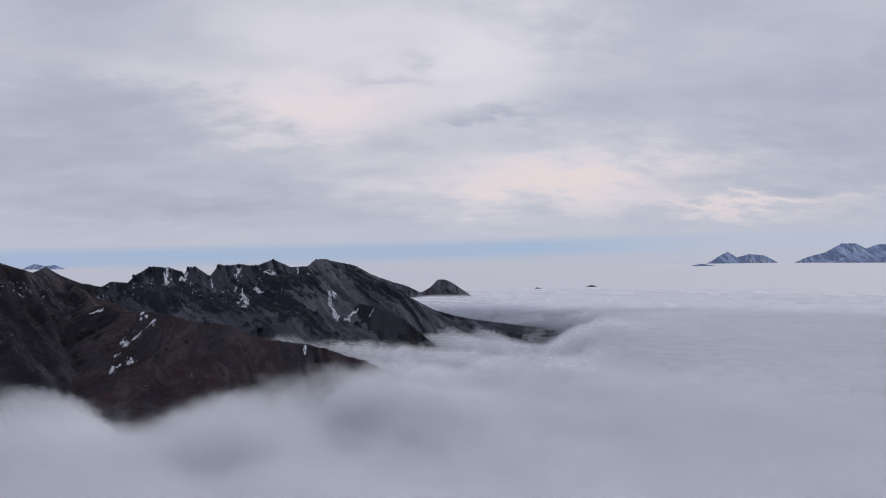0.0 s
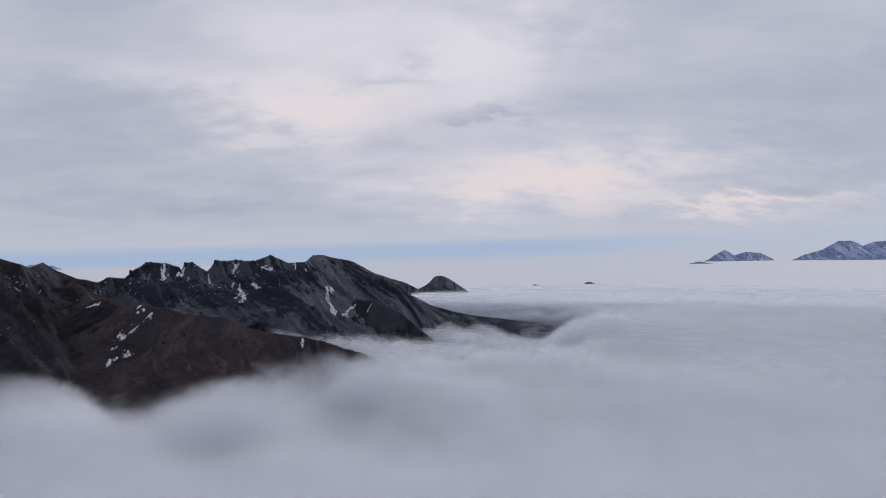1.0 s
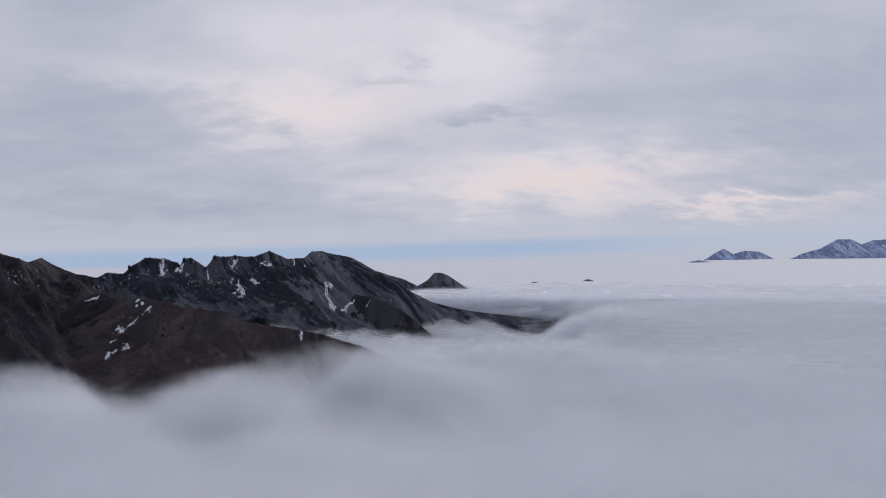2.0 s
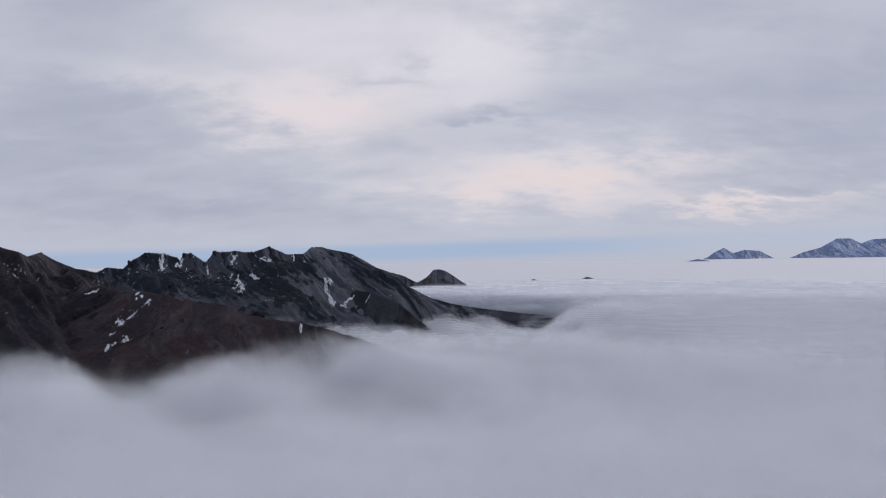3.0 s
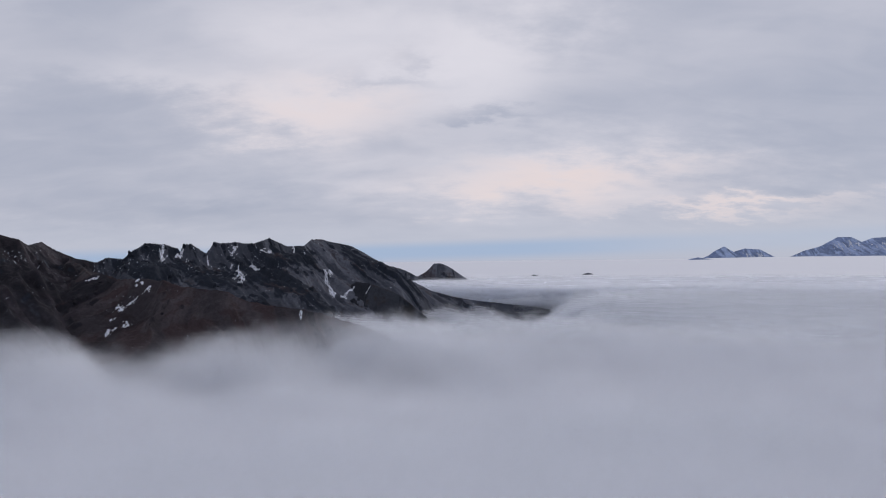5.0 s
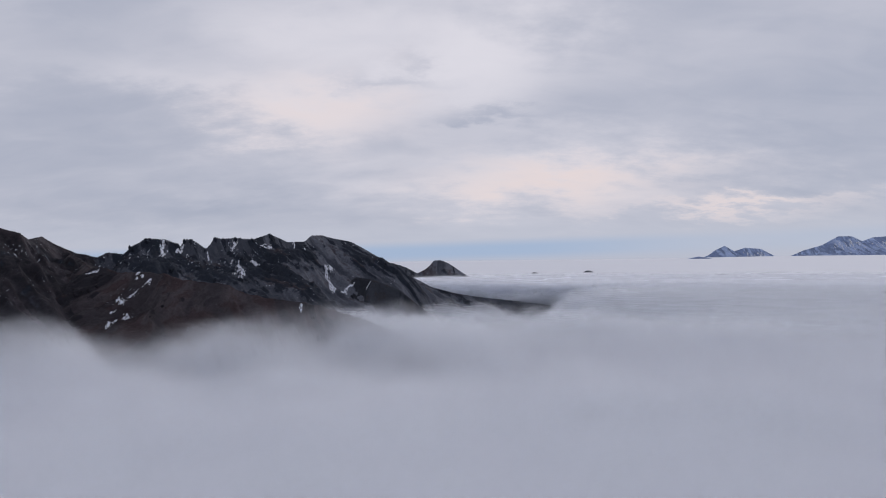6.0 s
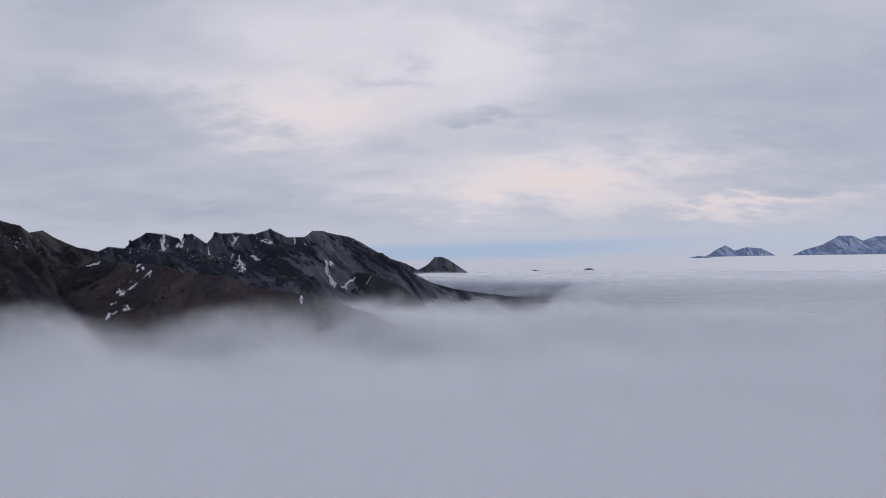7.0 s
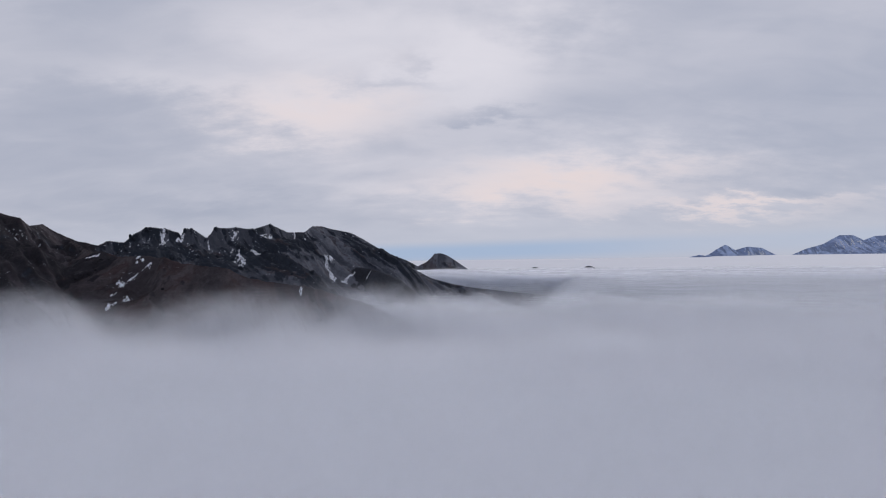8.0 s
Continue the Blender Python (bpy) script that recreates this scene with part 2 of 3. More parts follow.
def relief(X, Y, crest, slope, brow, width, gully, along, shear, crag=0.0, crag_from=0.0, crag_to=0.0, seed=0.0, tail=0.0, fan=None):
    """Ridge with gullies down its flanks, crags on a stretch of its crest and rough ground all over."""
    if crag:  # cliffs under the crags, rounded brows elsewhere
        cliff = smooth(X, crag_from - 20, crag_from + 20) * smooth(X, crag_to - 20, crag_to - 80)
        brow, width = brow - 7 * (1 - cliff), width + 8 * (1 - cliff)
    Z, d = ridge_height(X, Y, crest, slope, brow, width)
    Z = Z - tail * np.clip(d - 22, 0, 80) * smooth(X, -70, 10)
    ca, sa = math.cos(radians(along)), math.sin(radians(along))
    a, c = X * ca + Y * sa, -X * sa + Y * ca
    if fan is not None:  # the gullies spread out from this place
        a = a - 0.6 * np.clip((X - fan) / 60, -1, 1) * d
    bend = 26 * (fractal(X / 70 + seed, Y / 70) - 0.5)
    ribs = fractal((a + shear * c + bend) / 42 + seed, c / 170 + seed, 4, 0.5, True)
    small = fractal((a + shear * c + bend) / 11 + seed, c / 45, 3, 0.55, True)
    grow = np.clip(d / 40, 0, 1)
    Z = Z + gully * grow * (ribs - 0.62) + 0.32 * gully * np.clip(d / 12, 0.1, 1) * (small - 0.6)
    Z = Z + 5.0 * np.clip(d / 30, 0.0, 1) * (fractal(X / 45 + 3 + seed, Y / 45, 4) - 0.5) + 3.4 * (fractal(X / 8 + seed, Y / 8, 4, 0.62, True) - 0.6) * np.clip(d / 8, 0.2, 1)
    rock = 0.30 + 2.1 * (ribs - 0.62) + 1.5 * (small - 0.6) - 0.25 * np.clip((d - 45) / 60, 0, 1)
    tone = 0.55 * fractal((a + shear * c + bend) / 9 + seed, c / 90 + seed, 4, 0.6) + 0.45 * fractal((a + shear * c + 1.5 * bend) / 30 + seed + 5, c / 140, 3, 0.5)
    tone = 0.5 + 1.5 * (tone - 0.5)
    fleck = np.zeros(X.shape)
    if crag:
        along_zone = np.clip((X - crag_from) / 15, 0, 1) * np.clip((crag_to - X) / 60, 0, 1)
        tower = fractal((a + 0.15 * c + 0.5 * bend) / 21 + 5, c / 75, 4, 0.6, True)
        Z = Z + crag * along_zone * np.exp(-d / 40) * np.clip((d - 3) / 9, 0, 1) * (np.round(tower * 7) / 7 * 0.6 + tower * 0.4 - 0.62)
        rock = rock + along_zone * np.exp(-(d / (34 + 30 * tower)) ** 2) * (0.12 + 2.8 * (tower - 0.56))
        fleck = along_zone * np.exp(-(d / 46) ** 2)
    return Z, rock, tone, fleck


class Field:
    """A rectangular piece of ground as a grid of heights."""

    def __init__(self, x0, x1, y0, y1, step, height_of):
        self.x, self.y, self.step = np.arange(x0, x1, step), np.arange(y0, y1, step), step
        self.X, self.Y = np.meshgrid(self.x, self.y, indexing="ij")
        self.Z, self.rock, self.tone, self.fleck = height_of(self.X, self.Y)

    def at(self, x, y):
        i = np.clip((np.asarray(x) - self.x[0]) / self.step, 0, len(self.x) - 1.001)
        j = np.clip((np.asarray(y) - self.y[0]) / self.step, 0, len(self.y) - 1.001)
        i0, j0 = i.astype(int), j.astype(int)
        u, v = i - i0, j - j0
        Z = self.Z
        return (Z[i0, j0] * (1 - u) + Z[i0 + 1, j0] * u) * (1 - v) + (Z[i0, j0 + 1] * (1 - u) + Z[i0 + 1, j0 + 1] * u) * v


def sheet(name, X, Y, Z, keep=None, extra=None):
    """A mesh from grids of x, y and z; keep says which corners' faces stay, extra holds named values a corner."""
    r, c = X.shape
    index = np.arange(r * c).reshape(r, c)
    quads = np.stack([index[:-1, :-1], index[1:, :-1], index[1:, 1:], index[:-1, 1:]], -1).reshape(-1, 4)
    points = np.stack([X, Y, Z], -1).reshape(-1, 3)
    values = {key: v.reshape(-1) for key, v in (extra or {}).items()}
    if keep is not None:
        quads = quads[keep.reshape(-1)[quads].any(1)]
        used, quads = np.unique(quads, return_inverse=True)
        quads, points = quads.reshape(-1, 4), points[used]
        values = {key: v[used] for key, v in values.items()}
    return points, quads, values


def mesh_of(name, points, quads, values=(), smooth=True):
    data = bpy.data.meshes.new(name)
    data.vertices.add(len(points))
    data.vertices.foreach_set("co", np.ascontiguousarray(points, dtype=np.float32).reshape(-1))
    data.loops.add(quads.size)
    data.loops.foreach_set("vertex_index", quads.astype(np.int32).reshape(-1))
    data.polygons.add(len(quads))
    data.polygons.foreach_set("loop_start", np.arange(0, quads.size, 4, dtype=np.int32))
    for key in values:
        data.attributes.new(key, "FLOAT", "POINT").data.foreach_set("value", values[key].astype(np.float32))
    data.update(calc_edges=True)
    data.polygons.foreach_set("use_smooth", [smooth] * len(quads))
    return data


def ground_thing(name, field, material, lowest, label, category, group=""):
    points, quads, values = sheet(name, field.X, field.Y, field.Z, field.Z > lowest, {"rock": field.rock, "tone": field.tone, "fleck": field.fleck})
    ob = new(name, mesh_of(name, points, quads, values))
    ob.data.materials.append(material)
    return tagged(ob, label, category, group)


# ---------------------------------------------------------------- mountains
SHOULDER_CREST = [
    (-484, 500, 87.5), (-436, 540, 71.2), (-420, 570, 62.4), (-415, 592, 57.0), (-401, 592, 52.7), (-388, 585, 50.6), (-418, 645, 46.2), (-439, 700, 51.7),
    (-425, 705, 41.5), (-412, 716, 33.4), (-394, 731, 28.1), (-388, 741, 34.2),
]
CRAG_CREST = [
    (-374, 749, 31.8), (-367, 755, 40.9), (-355, 765, 50.8), (-335, 776, 49.8), (-325, 783, 44.7), (-322, 785, 39.7), (-318, 790, 49.5), (-311, 793, 50.8),
    (-297, 802, 39.1), (-291, 807, 40.4), (-288, 811, 54.0), (-280, 817, 50.9), (-267, 825, 52.9), (-246, 838, 50.4), (-231, 861, 58.5), (-211, 879, 47.3),
]
TAIL_CREST = [
    (-192, 897, 47.6), (-185, 918, 57.1), (-174, 933, 57.8), (-163, 938, 54.3), (-131, 949, 47.3), (-94, 959, 25.5), (-56, 970, 0.6), (-13, 980, -23.1),
    (22, 980, -32.9), (57, 975, -38.7), (100, 970, -43.7), (150, 959, -48.9), (173, 949, -53.0), (197, 938, -63.6), (242, 923, -82.5), (296, 913, -109.7),
]
MAIN_CREST = SHOULDER_CREST + CRAG_CREST + TAIL_CREST
SPUR_CREST = [
    (-418, 705, 37.7), (-367, 649, 24.3), (-315, 573, 16.7), (-304, 569, 18.4), (-285, 561, 12.9), (-263, 556, 13.7), (-240, 554, 11.2), (-224, 552, 6.4),
    (-204, 550, 4.0), (-186, 548, 2.1), (-168, 546, -6.1), (-148, 544, -10.3), (-119, 544, -13.9), (-99, 542, -18.6), (-80, 540, -24.7), (-65, 538, -28.7),
    (-31, 534, -42.5),
]
BUTTRESS_CREST = [
    (-144, 876, -21.9), (-126, 860, -11.3), (-112, 847, -2.0), (-93, 836, -4.3), (-70, 824, -11.6), (-51, 814, -18.8), (-32, 803, -33.7), (-14, 798, -48.2),
    (10, 788, -67.3),
]

ridge_field = Field(-640, 330, 370, 1070, 1.3, lambda X, Y: relief(
    X, Y, MAIN_CREST, 0.54, 15.0, 6.5, 36.0, 38.0, 0.30, 20.0, -400.0, -150.0, 0.0, 0.6))
ridge = ground_thing("mountain_ridge", ridge_field, ROCK, -110, "long jagged grey mountain ridge with gullies and scree", "mountain")
spur_field = Field(-430, 20, 385, 690, 1.3, lambda X, Y: relief(
    X, Y, SPUR_CREST, 0.52, 6.0, 10.0, 34.0, -5.0, 0.0, 0, 0, 0, 31.0, 0.0, -240.0))
spur = ground_thing("mountain_spur", spur_field, BROWN, -110, "rounded dark brown mountain spur with turf and streaks of old snow", "mountain")
buttress_field = Field(-190, 60, 690, 900, 1.4, lambda X, Y: relief(
    X, Y, BUTTRESS_CREST, 0.95, 5.0, 8.0, 13.0, -30.0, 0.3, 0, 0, 0, 57.0))
buttress = ground_thing("rock_buttress", buttress_field, DARK, -110, "dark rock buttress standing out from the foot of the ridge", "mountain")


def snow_patch(parent, field, path, width, seed, other=None, broken=1.0, step=0.6):
    """Old snow lying along a gully: a thin ragged bank that breaks up into streaks and flecks down the slope."""
    path, width = np.array(path, float), 0.8 * width
    reach = 1.6 * width
    X, Y = np.meshgrid(np.arange(path[:, 0].min() - reach, path[:, 0].max() + reach, step),
                       np.arange(path[:, 1].min() - reach, path[:, 1].max() + reach, step), indexing="ij")
    near, along, total = np.full(X.shape, 1e5), np.zeros(X.shape), 0.0
    for (ax, ay), (bx, by) in zip(path, path[1:]):
        ex, ey = bx - ax, by - ay
        long = math.hypot(ex, ey)
        u = np.clip(((X - ax) * ex + (Y - ay) * ey) / long ** 2, 0, 1)
        d = np.hypot(X - ax - u * ex, Y - ay - u * ey)
        along = np.where(d < near, total + u * long, along)
        near, total = np.minimum(near, d), total + long
    turn = math.atan2(path[-1][1] - path[0][1], path[-1][0] - path[0][0])
    p, q = X * math.cos(turn) + Y * math.sin(turn), -X * math.sin(turn) + Y * math.cos(turn)
    grain = fractal(p / (5 * step) + seed, q / (2.2 * step), 3, 0.6)
    lump = fractal(p / (20 * step) + 2 * seed, q / (12 * step) + 7, 2)
    bank = 1 - near / (width * (0.45 + 0.55 * np.sin(np.pi * np.clip(0.1 + 0.85 * along / total, 0, 1)))) + broken * (2.9 * (grain - 0.5) + 1.3 * (lump - 0.5))
    level = field.at(X, Y) if other is None else np.maximum(field.at(X, Y), other.at(X, Y))
    points, quads, _ = sheet("snow_patch", X, Y, level + np.clip(0.9 * (bank - 0.6), -0.3, 0.6) * step / 0.6, bank > 0.6)
    if not len(quads):
        return None
    ob = new("snow_patch", mesh_of("snow_patch", points, quads))
    ob.data.materials.append(SNOW)
    ob.parent = parent
    return tagged(ob, "patch of old white snow", kind="stuff")


def rock_mesh(seed):
    """A broken, angular lump of rock, about one metre in radius."""
    rng = np.random.RandomState(seed)
    bm = bmesh.new()
    bmesh.ops.create_icosphere(bm, subdivisions=3, radius=1.0)
    cuts = [(Vector(rng.normal(size=3)).normalized(), rng.uniform(0.45, 0.85)) for _ in range(11)]
    for v in bm.verts:
        v.co *= 1.0 + 0.35 * noise.noise(v.co * 1.3 + Vector((seed, 0, 0)))
        for normal, reach in cuts:
            over = v.co.dot(normal) - reach
            if over > 0:
                v.co -= normal * over * 0.92
        v.co *= 1.0 + 0.22 * noise.noise(v.co * 3.5 + Vector((0, seed, 0)))
    data = bpy.data.meshes.new("rock_outcrop")
    bm.to_mesh(data)
    bm.free()
    data.attributes.new("rock", "FLOAT", "POINT").data.foreach_set("value", np.full(len(data.vertices), 0.85, dtype=np.float32))
    data.attributes.new("tone", "FLOAT", "POINT").data.foreach_set("value", np.full(len(data.vertices), 0.5, dtype=np.float32))
    return data


ROCKS = {}


def outcrop(parent, field, x, y, size, material, kind, sink=0.35, name="rock_outcrop"):
    """A lump of bare rock that stands out of the slope at x, y."""
    if (material.name, kind) not in ROCKS:
        ROCKS[material.name, kind] = rock_mesh(kind)
        ROCKS[material.name, kind].materials.append(material)
    ob = new(name, ROCKS[material.name, kind])
    wide, deep, high = size
    ob.matrix_world = pose(x, y, float(field.at(x, y)) - sink * high, 8 * math.sin(x), 8 * math.cos(y), (x * 37 + y * 11) % 360) @ Matrix.Diagonal((wide, deep, high, 1))
    ob.parent = parent
    return ob


def scatter_outcrops(parent, field, material, count, least, most, box, seed):
    """Outcrops on the ribs of a slope, where its rock lies bare."""
    rng = np.random.RandomState(seed)
    placed = 0
    while placed < count:
        x, y = rng.uniform(box[0], box[1]), rng.uniform(box[2], box[3])
        i, j = int((x - field.x[0]) / field.step), int((y - field.y[0]) / field.step)
        if field.Z[i, j] > -75 and field.rock[i, j] + 0.5 * rng.rand() > 0.85:
            r = least + (most - least) * rng.rand() ** 2
            outcrop(parent, field, x, y, (r, r * rng.uniform(0.7, 1.3), r * rng.uniform(0.7, 1.5)), material, placed % 6)
            placed += 1


def hill(name, crest, material, reach, step, slope, brow, gully, label, seed, group, lowest=-90.0):
    xs, ys = [p[0] for p in crest], [p[1] for p in crest]
    field = Field(min(xs) - reach, max(xs) + reach, min(ys) - reach, max(ys) + reach, step, lambda X, Y: relief(
        X, Y, crest, slope, brow, 12.0, gully, 0.0, 0.2, 0, 0, 0, seed))
    return ground_thing(name, field, material, lowest, label, "hill" if name == "hilltop" else "mountain", group), field


hill("hilltop", [
    (-146, 1130, 36.7), (-111, 1135, 22.2), (-96, 1135, 17.0), (-64, 1140, 7.4), (-41, 1150, -5.5), (-23, 1170, 3.7),
    (-10, 1170, 18.2), (6, 1172, 17.0), (22, 1174, 8.4), (48, 1174, -9.6), (68, 1174, -25.4),
], ROCK, 110, 1.8, 0.78, 6, 12, "dark rocky hilltop rising out of the cloud", 3.0, "hilltops above the cloud")
hill("hilltop", [
    (195, 1500, -29.0), (214, 1500, -19.0), (222, 1500, -15.0), (233, 1500, -18.0), (248, 1500, -29.5),
], ROCK, 60, 2.0, 0.55, 2, 4, "low dark hilltop barely above the cloud", 5.0, "hilltops above the cloud")
hill("hilltop", [
    (325, 1600, -30.0), (352, 1600, -23.0), (374, 1600, -14.5), (398, 1600, -22.0), (430, 1600, -29.0),
], ROCK, 80, 2.5, 0.45, 2, 5, "grey hilltop half sunk in the cloud", 8.0, "hilltops above the cloud")
# from here on FAR gives the distant heights their painted haze
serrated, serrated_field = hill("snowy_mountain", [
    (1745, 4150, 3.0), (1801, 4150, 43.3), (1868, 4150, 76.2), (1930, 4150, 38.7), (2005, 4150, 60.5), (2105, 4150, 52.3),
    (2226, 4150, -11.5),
], FAR, 170, 5.0, 0.62, 12, 40, "distant haze-blue mountain with streaks of snow", 11.0, "distant snowy mountains")
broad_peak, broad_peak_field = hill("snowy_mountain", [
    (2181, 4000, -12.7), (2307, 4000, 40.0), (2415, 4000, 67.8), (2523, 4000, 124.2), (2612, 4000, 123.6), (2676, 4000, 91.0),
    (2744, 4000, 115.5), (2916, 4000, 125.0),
], FAR, 240, 5.0, 0.55, 14, 50, "large distant haze-blue mountain with snow in its gullies", 14.0, "distant snowy mountains")
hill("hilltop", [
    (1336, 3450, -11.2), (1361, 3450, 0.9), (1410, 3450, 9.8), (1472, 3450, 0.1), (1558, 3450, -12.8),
], FAR, 100, 5.0, 0.4, 4, 12, "faint haze-blue hilltop in the cloud", 17.0, "hilltops above the cloud")
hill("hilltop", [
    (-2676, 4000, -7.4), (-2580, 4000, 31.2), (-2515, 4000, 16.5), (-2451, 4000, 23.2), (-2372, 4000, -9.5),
], FAR, 110, 6.0, 0.5, 5, 15, "faint distant haze-blue hill on the horizon", 19.0, "hilltops above the cloud")


# ---------------------------------------------------------------- snow and bare rock on the mountains
# where the snow lies, how wide, and how broken up
FACE_SNOW = [
    ([(-150, 878), (-150, 862), (-147, 850)], 5.0, 1.2),
    ([(-153, 856), (-148, 836), (-138, 807)], 7.0, 0.9),
    ([(-142, 824), (-137, 809)], 8.0, 0.5),
    ([(-239, 810), (-229, 806)], 6.0, 1.0),
    ([(-250, 786), (-240, 763), (-237, 747)], 6.0, 1.5),
    ([(-264, 824), (-267, 816)], 5.0, 1.0),
    ([(-228, 850), (-236, 838)], 4.0, 1.1),
    ([(-318, 786), (-322, 776)], 3.2, 1.1),
    ([(-337, 773), (-335, 763), (-332, 752)], 3.5, 1.4),
]
CREST_SNOW = [
    ([(-293, 800), (-288, 790)], 3.0, 1.0),
    ([(-203, 886), (-202, 878)], 3.0, 1.0),
    ([(-190, 882), (-186, 876)], 3.0, 1.0),
    ([(-313, 785), (-308, 778)], 3.0, 1.1),
    ([(-275, 782), (-266, 776)], 2.7, 1.2),
    ([(-53, 866), (-40, 862)], 3.0, 1.0),
    ([(-360, 738), (-356, 728)], 2.7, 1.2),
    ([(-262, 800), (-258, 785)], 3.0, 1.3),
]
for path, width, broken in FACE_SNOW + CREST_SNOW:
    snow_patch(ridge, ridge_field, path, width, int(abs(path[0][0])), None, broken)
for path, width, broken in (
        ([(-257, 538), (-262, 528), (-268, 516)], 4.5, 1.0), ([(-254, 524), (-258, 508), (-262, 494)], 3.6, 1.5), ([(-265, 554), (-258, 552)], 4.5, 1.1),
        ([(-304, 566), (-310, 558)], 4.0, 1.0), ([(-250, 549), (-258, 536)], 3.0, 1.2), ([(-250, 508), (-253, 497), (-258, 484)], 2.6, 1.5),
        ([(-119, 542), (-117, 537)], 1.5, 1.2)):
    snow_patch(spur, spur_field, path, width, int(abs(path[0][0])), None, broken)
snow_patch(ridge, ridge_field, [(-139, 803), (-128, 820), (-115, 841)], 8.0, 12, buttress_field, 0.4)
snow_patch(buttress, buttress_field, [(-91, 834), (-96, 827)], 2.5, 91)

for parent, field, top_x, top_y, count, seed in ((serrated, serrated_field, 2050, 4140, 9, 61), (broad_peak, broad_peak_field, 2560, 3985, 12, 62), (broad_peak, broad_peak_field, 2760, 3985, 6, 63)):
    rng = np.random.RandomState(seed)
    for i in range(count):
        x = top_x + (i - count / 2) * 17 + rng.uniform(-6, 6)
        y = top_y - rng.uniform(5, 40)
        long = rng.uniform(25, 80)
        snow_patch(parent, field, [(x, y), (x + rng.uniform(-8, 8), y - long * 0.5), (x + rng.uniform(-14, 14), y - long)], rng.uniform(5, 10), seed + i, None, 0.8, 2.4)
for x, y, r in ((-327, 741, 7), (-346, 741, 7), (-304, 734, 7), (-281, 751, 8), (-269, 776, 7), (-216, 735, 10), (-214, 788, 9), (-171, 755, 11), (-153, 764, 8), (-305, 777, 8), (-254, 760, 7)):
    outcrop(ridge, ridge_field, x, y, (r, r * 0.8, r * 1.1), ROCK, x % 6, 0.55)
for x, y, z in MAIN_CREST:
    if -385 < x < -215:
        outcrop(ridge, ridge_field, x, y, (3.0 + x % 3, 4.0, 5.0 + y % 3), ROCK, (x + y) % 6, 0.75, "crag")
scatter_outcrops(ridge, ridge_field, ROCK, 110, 1.5, 5.0, (-400, -60, 640, 940), 3)
scatter_outcrops(spur, spur_field, BROWN, 50, 1.0, 3.5, (-320, -80, 440, 560), 5)
scatter_outcrops(buttress, buttress_field, DARK, 25, 1.5, 4.0, (-140, -20, 740, 850), 7)


# ---------------------------------------------------------------- ground below the cloud
rings = np.concatenate([[0.0], np.geomspace(30, 4950, 40)])
A, D = np.meshgrid(np.radians(np.linspace(-180, 180, 73)), rings, indexing="ij")
points, quads, values = sheet("ground", D * np.sin(A), D * np.cos(A), -150 + 25 * (fractal(D * np.sin(A) / 180, D * np.cos(A) / 180, 4) - 0.5), None, {"rock": 0 * D, "tone": 0 * D + 0.5, "fleck": 0 * D})
ground = new("ground", mesh_of("ground", points, quads, values))
ground.data.materials.append(BROWN)
tagged(ground, "dark brown valley ground hidden beneath the cloud", "ground", kind="structure")


# ---------------------------------------------------------------- sea of cloud
# the hollow in the cloud round the mountains: outside it the top lies high, inside it sinks
HOLLOW = [(-700, 330), (-330, 345), (-255, 330), (-205, 345), (-165, 312), (-112, 345), (-62, 400), (-5, 455), (70, 490), (125, 560), (185, 700),
          (212, 800), (222, 880), (212, 938), (150, 978), (20, 1000), (-60, 1000), (-110, 1000), (-700, 1060)]
NEAR_HUMPS = [
    (-72, 405, 45, 40, -4.0), (5, 805, 40, 32, 34.0), (65, 840, 45, 30, 18.0), (-260, 300, 90, 45, -2.0), (-130, 680, 75, 45, 24.0),
    (-40, 705, 80, 55, 13.0), (105, 545, 110, 80, -8.0), (-147, 300, 22, 30, -9.0), (-187, 292, 30, 26, -4.0), (40, 660, 120, 80, 12.0),
    (-60, 640, 50, 40, 6.0), (-205, 668, 55, 38, 27.0), (150, 900, 60, 30, -10.0),
]
FAR_HUMPS = [(2400, 3900, 900, 700, 9.0), (100, 1250, 160, 90, 4.0), (-60, 1080, 120, 50, 5.0), (10, 1130, 130, 55, 9.0), (290, 1470, 170, 70, 3.0)]
THIN = ((-90, 262, 28, 24, 0.8), (-80, 405, 30, 30, 0.4), (-20, 330, 60, 40, 0.6), (-150, 320, 36, 26, 0.5), (40, 430, 60, 40, 0.35), (-205, 285, 50, 30, 0.5))


def inside(X, Y, outline):
    """Metres from the outline, positive within it."""
    within, near = np.zeros(X.shape, bool), np.full(X.shape, 1e5)
    for (ax, ay), (bx, by) in zip(outline, outline[1:] + outline[:1]):
        ex, ey = bx - ax, by - ay
        s = np.clip(((X - ax) * ex + (Y - ay) * ey) / (ex * ex + ey * ey), 0, 1)
        near = np.minimum(near, np.hypot(X - ax - s * ex, Y - ay - s * ey))
        if ey:
            within ^= ((ay > Y) != (by > Y)) & (X < ex * (Y - ay) / ey + ax)
    return np.where(within, near, -near)


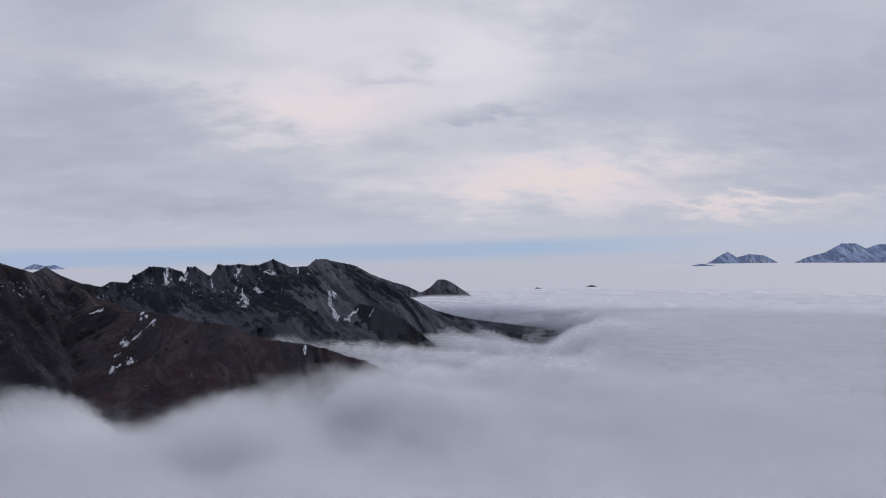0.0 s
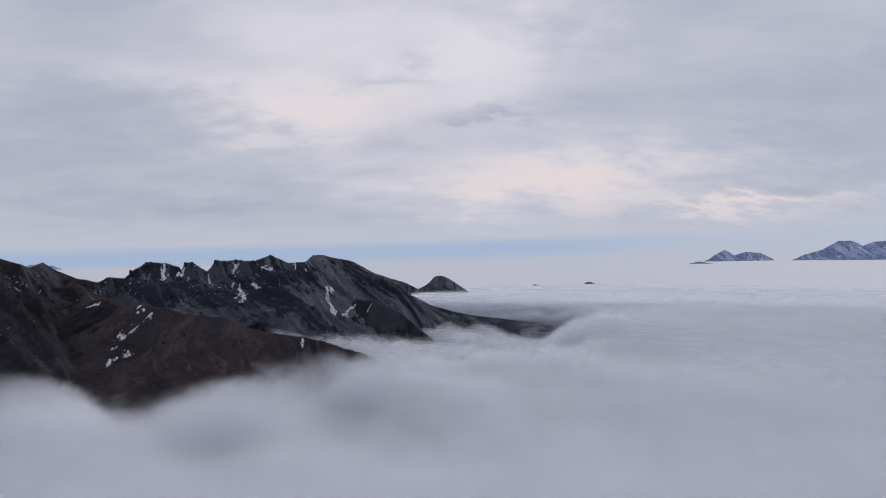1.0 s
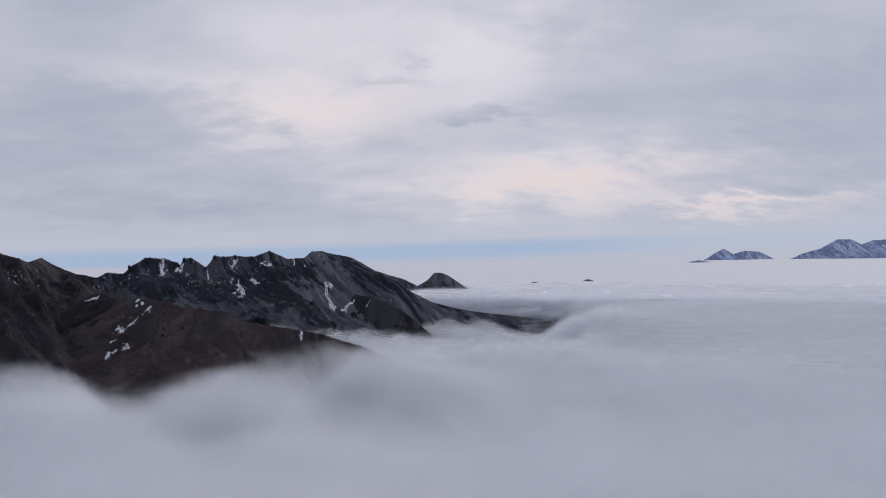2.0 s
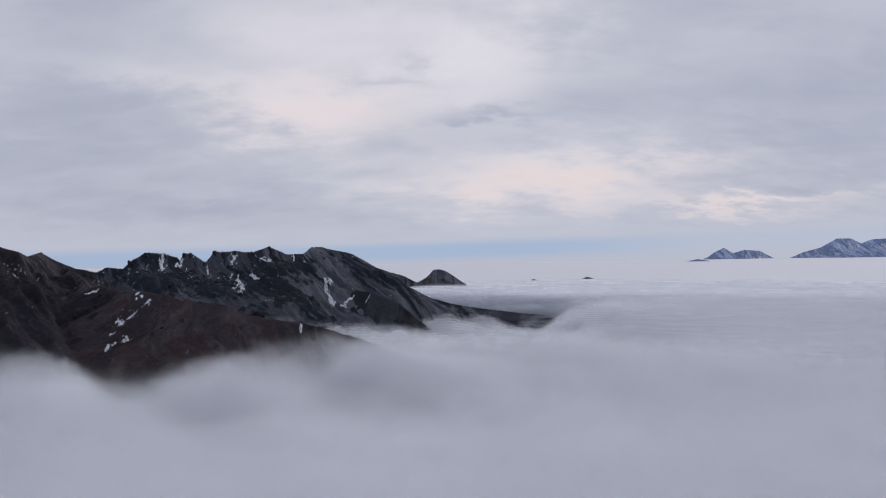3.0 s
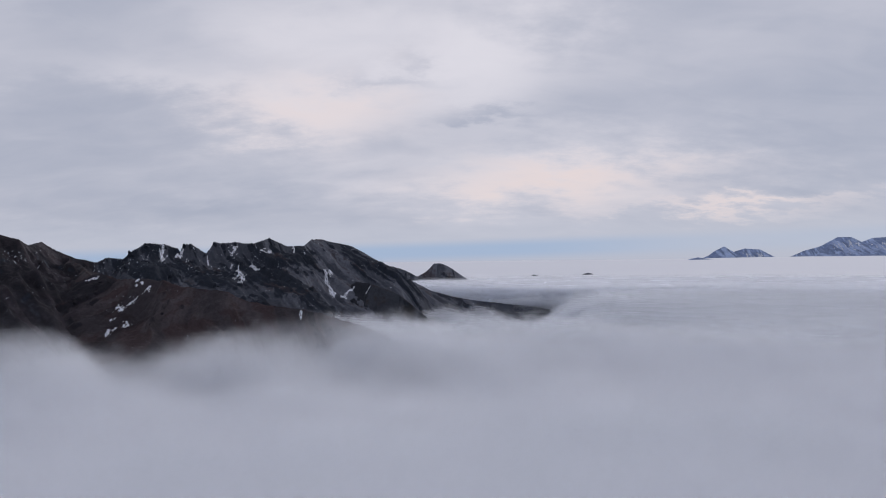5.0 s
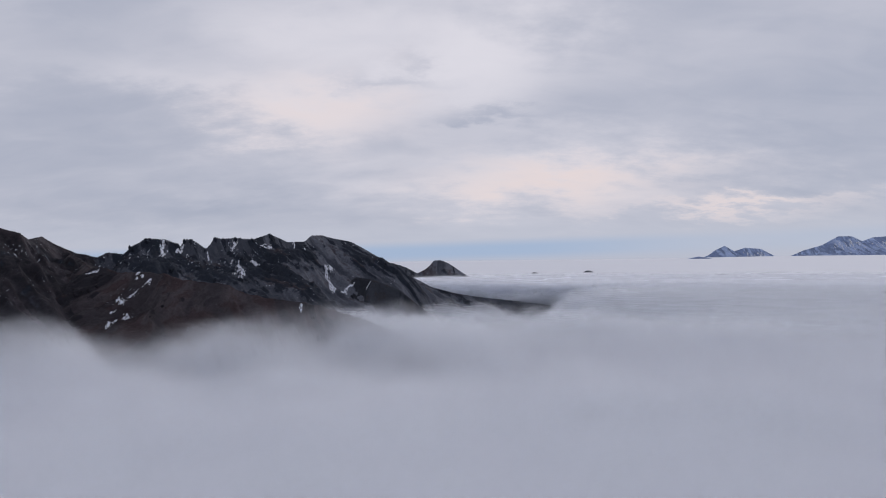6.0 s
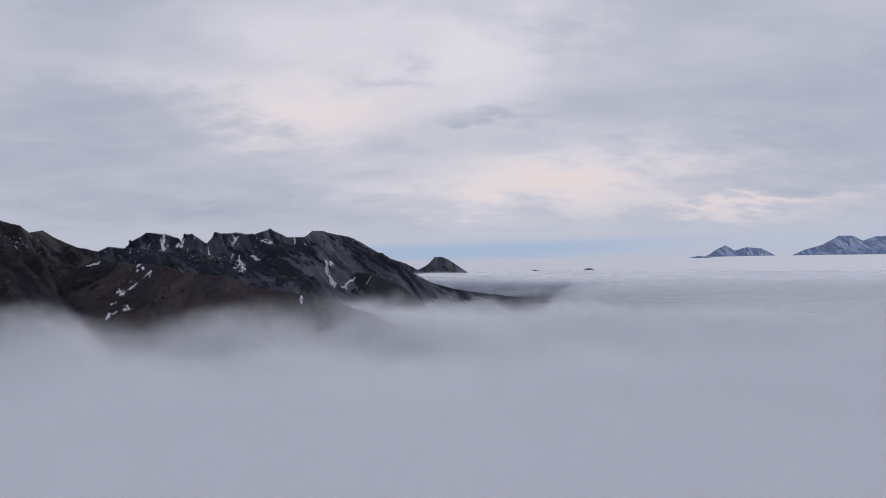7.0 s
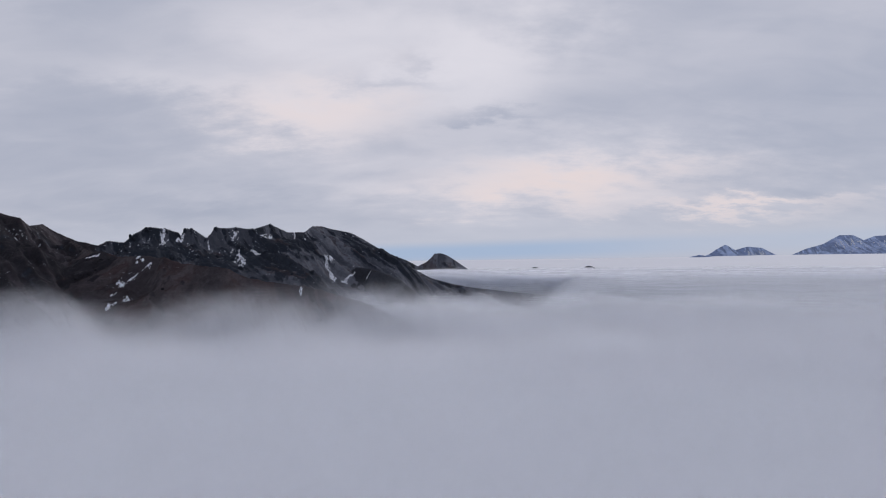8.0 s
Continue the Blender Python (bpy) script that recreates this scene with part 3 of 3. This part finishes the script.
def cloud_top(X, Y):
    """The height of the cloud's top, how frayed it is and how dense."""
    d = np.hypot(X, Y)
    h = -15 + 12 * smooth(d, 1500, 3200)
    h = h + 7 * (fractal(X / 230 + 4, Y / 230 + 8, 3) - 0.5) * np.clip(d / 250, 0.25, 1) * (1 - 0.75 * smooth(d, 1200, 2200))
    edge = inside(X, Y, HOLLOW) + (50 - 35 * smooth(Y, 850, 950)) * (fractal(X / 75 + 2, Y / 75, 4) - 0.5)
    bank = np.exp(-((edge + 25) / 40) ** 2)
    h = h - (52 - 8 * smooth(Y, 560, 700)) * smooth(edge, -5, 85 - 50 * smooth(Y, 860, 960)) + (4 + 14 * smooth(X, 20, -70)) * bank * smooth(d, 640, 420) * (0.55 + 0.9 * fractal(X / 60 + 3, Y / 60 + 1, 2))
    # behind the low end of the ridge the top lies level with its crest and rises slowly outwards
    tail = np.array(TAIL_CREST)
    past = Y - np.interp(X, tail[:, 0], tail[:, 1])
    level = np.clip(np.interp(X, tail[:, 0], tail[:, 2]), -40, -18) - 5
    level = level + (-17 - level) * smooth(past, 0, 60)
    h = h + (np.minimum(h + 30, level) - h) * smooth(past, 2, 22) * smooth(X, -150, -60) * smooth(X, 420, 260) * (1 - smooth(past, 220, 420))
    for cx, cy, rx, ry, gain in NEAR_HUMPS + FAR_HUMPS:
        h = h + gain * np.exp(-((X - cx) / rx) ** 2 - ((Y - cy) / ry) ** 2)
    swell = np.exp(-((X + 10) / 190) ** 2 - ((Y - 370) / 150) ** 2)
    h = h + 20 * swell * (fractal(X / 85 + 1, Y / 85 + 3, 3) - 0.5)
    rim = np.exp(-((edge + 30) / 42) ** 2) * smooth(d, 640, 480)
    dense = 1 - 0.45 * swell * smooth(fractal(X / 70 + 7, Y / 70 + 2, 4), 0.48, 0.75) - 0.25 * rim * smooth(fractal(X / 48 + 11, Y / 48 + 5, 4), 0.38, 0.66)
    for cx, cy, rx, ry, gain in THIN:
        dense = dense - gain * smooth(np.exp(-((X - cx) / rx) ** 2 - ((Y - cy) / ry) ** 2) + 0.7 * (fractal(X / 40 + 6, Y / 40, 4) - 0.5), 0.2, 0.8)
    fray = 0.12 + 0.88 * smooth(edge, -60, 5) + 0.3 * swell
    return h, fray * (0.35 + 0.65 * smooth(d, 40, 250)) * (1 - 0.85 * smooth(d, 950, 1400)), np.clip(dense, 0.06, 1) * (1 + 0.1 * smooth(d, 350, 600) + 1.5 * smooth(d, 850, 1100))


angles = np.radians(np.concatenate([np.linspace(-180, -44, 28, endpoint=False), np.linspace(-44, 44, 190, endpoint=False), np.linspace(44, 180, 29)]))
rings = np.concatenate([[0.0], np.geomspace(12, 200, 26, endpoint=False), np.geomspace(200, 1300, 120, endpoint=False), np.geomspace(1300, 4900, 60)])
A, D = np.meshgrid(angles, rings, indexing="ij")
X, Y = D * np.sin(A), D * np.cos(A)
H, fray, dense = cloud_top(X, Y)
points, quads, _ = sheet("cloud_sea", X, Y, H - (28 + 14 * fray + 90 * np.clip(1 - dense, 0, 1)) * smooth(D, 1080, 940) - 4 * smooth(D, 940, 1080) * smooth(D, 2350, 1300) - 1.5)
sea = new("cloud_sea", mesh_of("cloud_sea", points, quads))
sea.data.materials.append(CLOUD_BASE)
tagged(sea, "soft grey-white sea of cloud filling the valleys to the horizon", "cloud", kind="structure")

near = D < 2450
fade = 24 * smooth(D, 1300, 2440)
levels = []
for level in np.arange(-92.0, 9.0, 1.7):
    levels.append(sheet("mist", X, Y, np.full(X.shape, level), near & (H - fade + 3 + 17 * fray > level) & ((H - 31 - 14 * fray < level) | (dense < 0.9)), {"top": H - fade, "fray": fray, "dense": dense}))
levels = [part for part in levels if len(part[1])]
start = np.cumsum([0] + [len(p) for p, _, _ in levels])
mist = new("mist", mesh_of("mist", np.concatenate([p for p, _, _ in levels]), np.concatenate([q + s for (_, q, _), s in zip(levels, start)]),
                           {key: np.concatenate([v[key] for _, _, v in levels]) for key in ("top", "fray", "dense")}))
mist.data.materials.append(MIST)
tagged(mist, "thin grey-white mist drifting over the top of the clouds", "mist", kind="stuff")
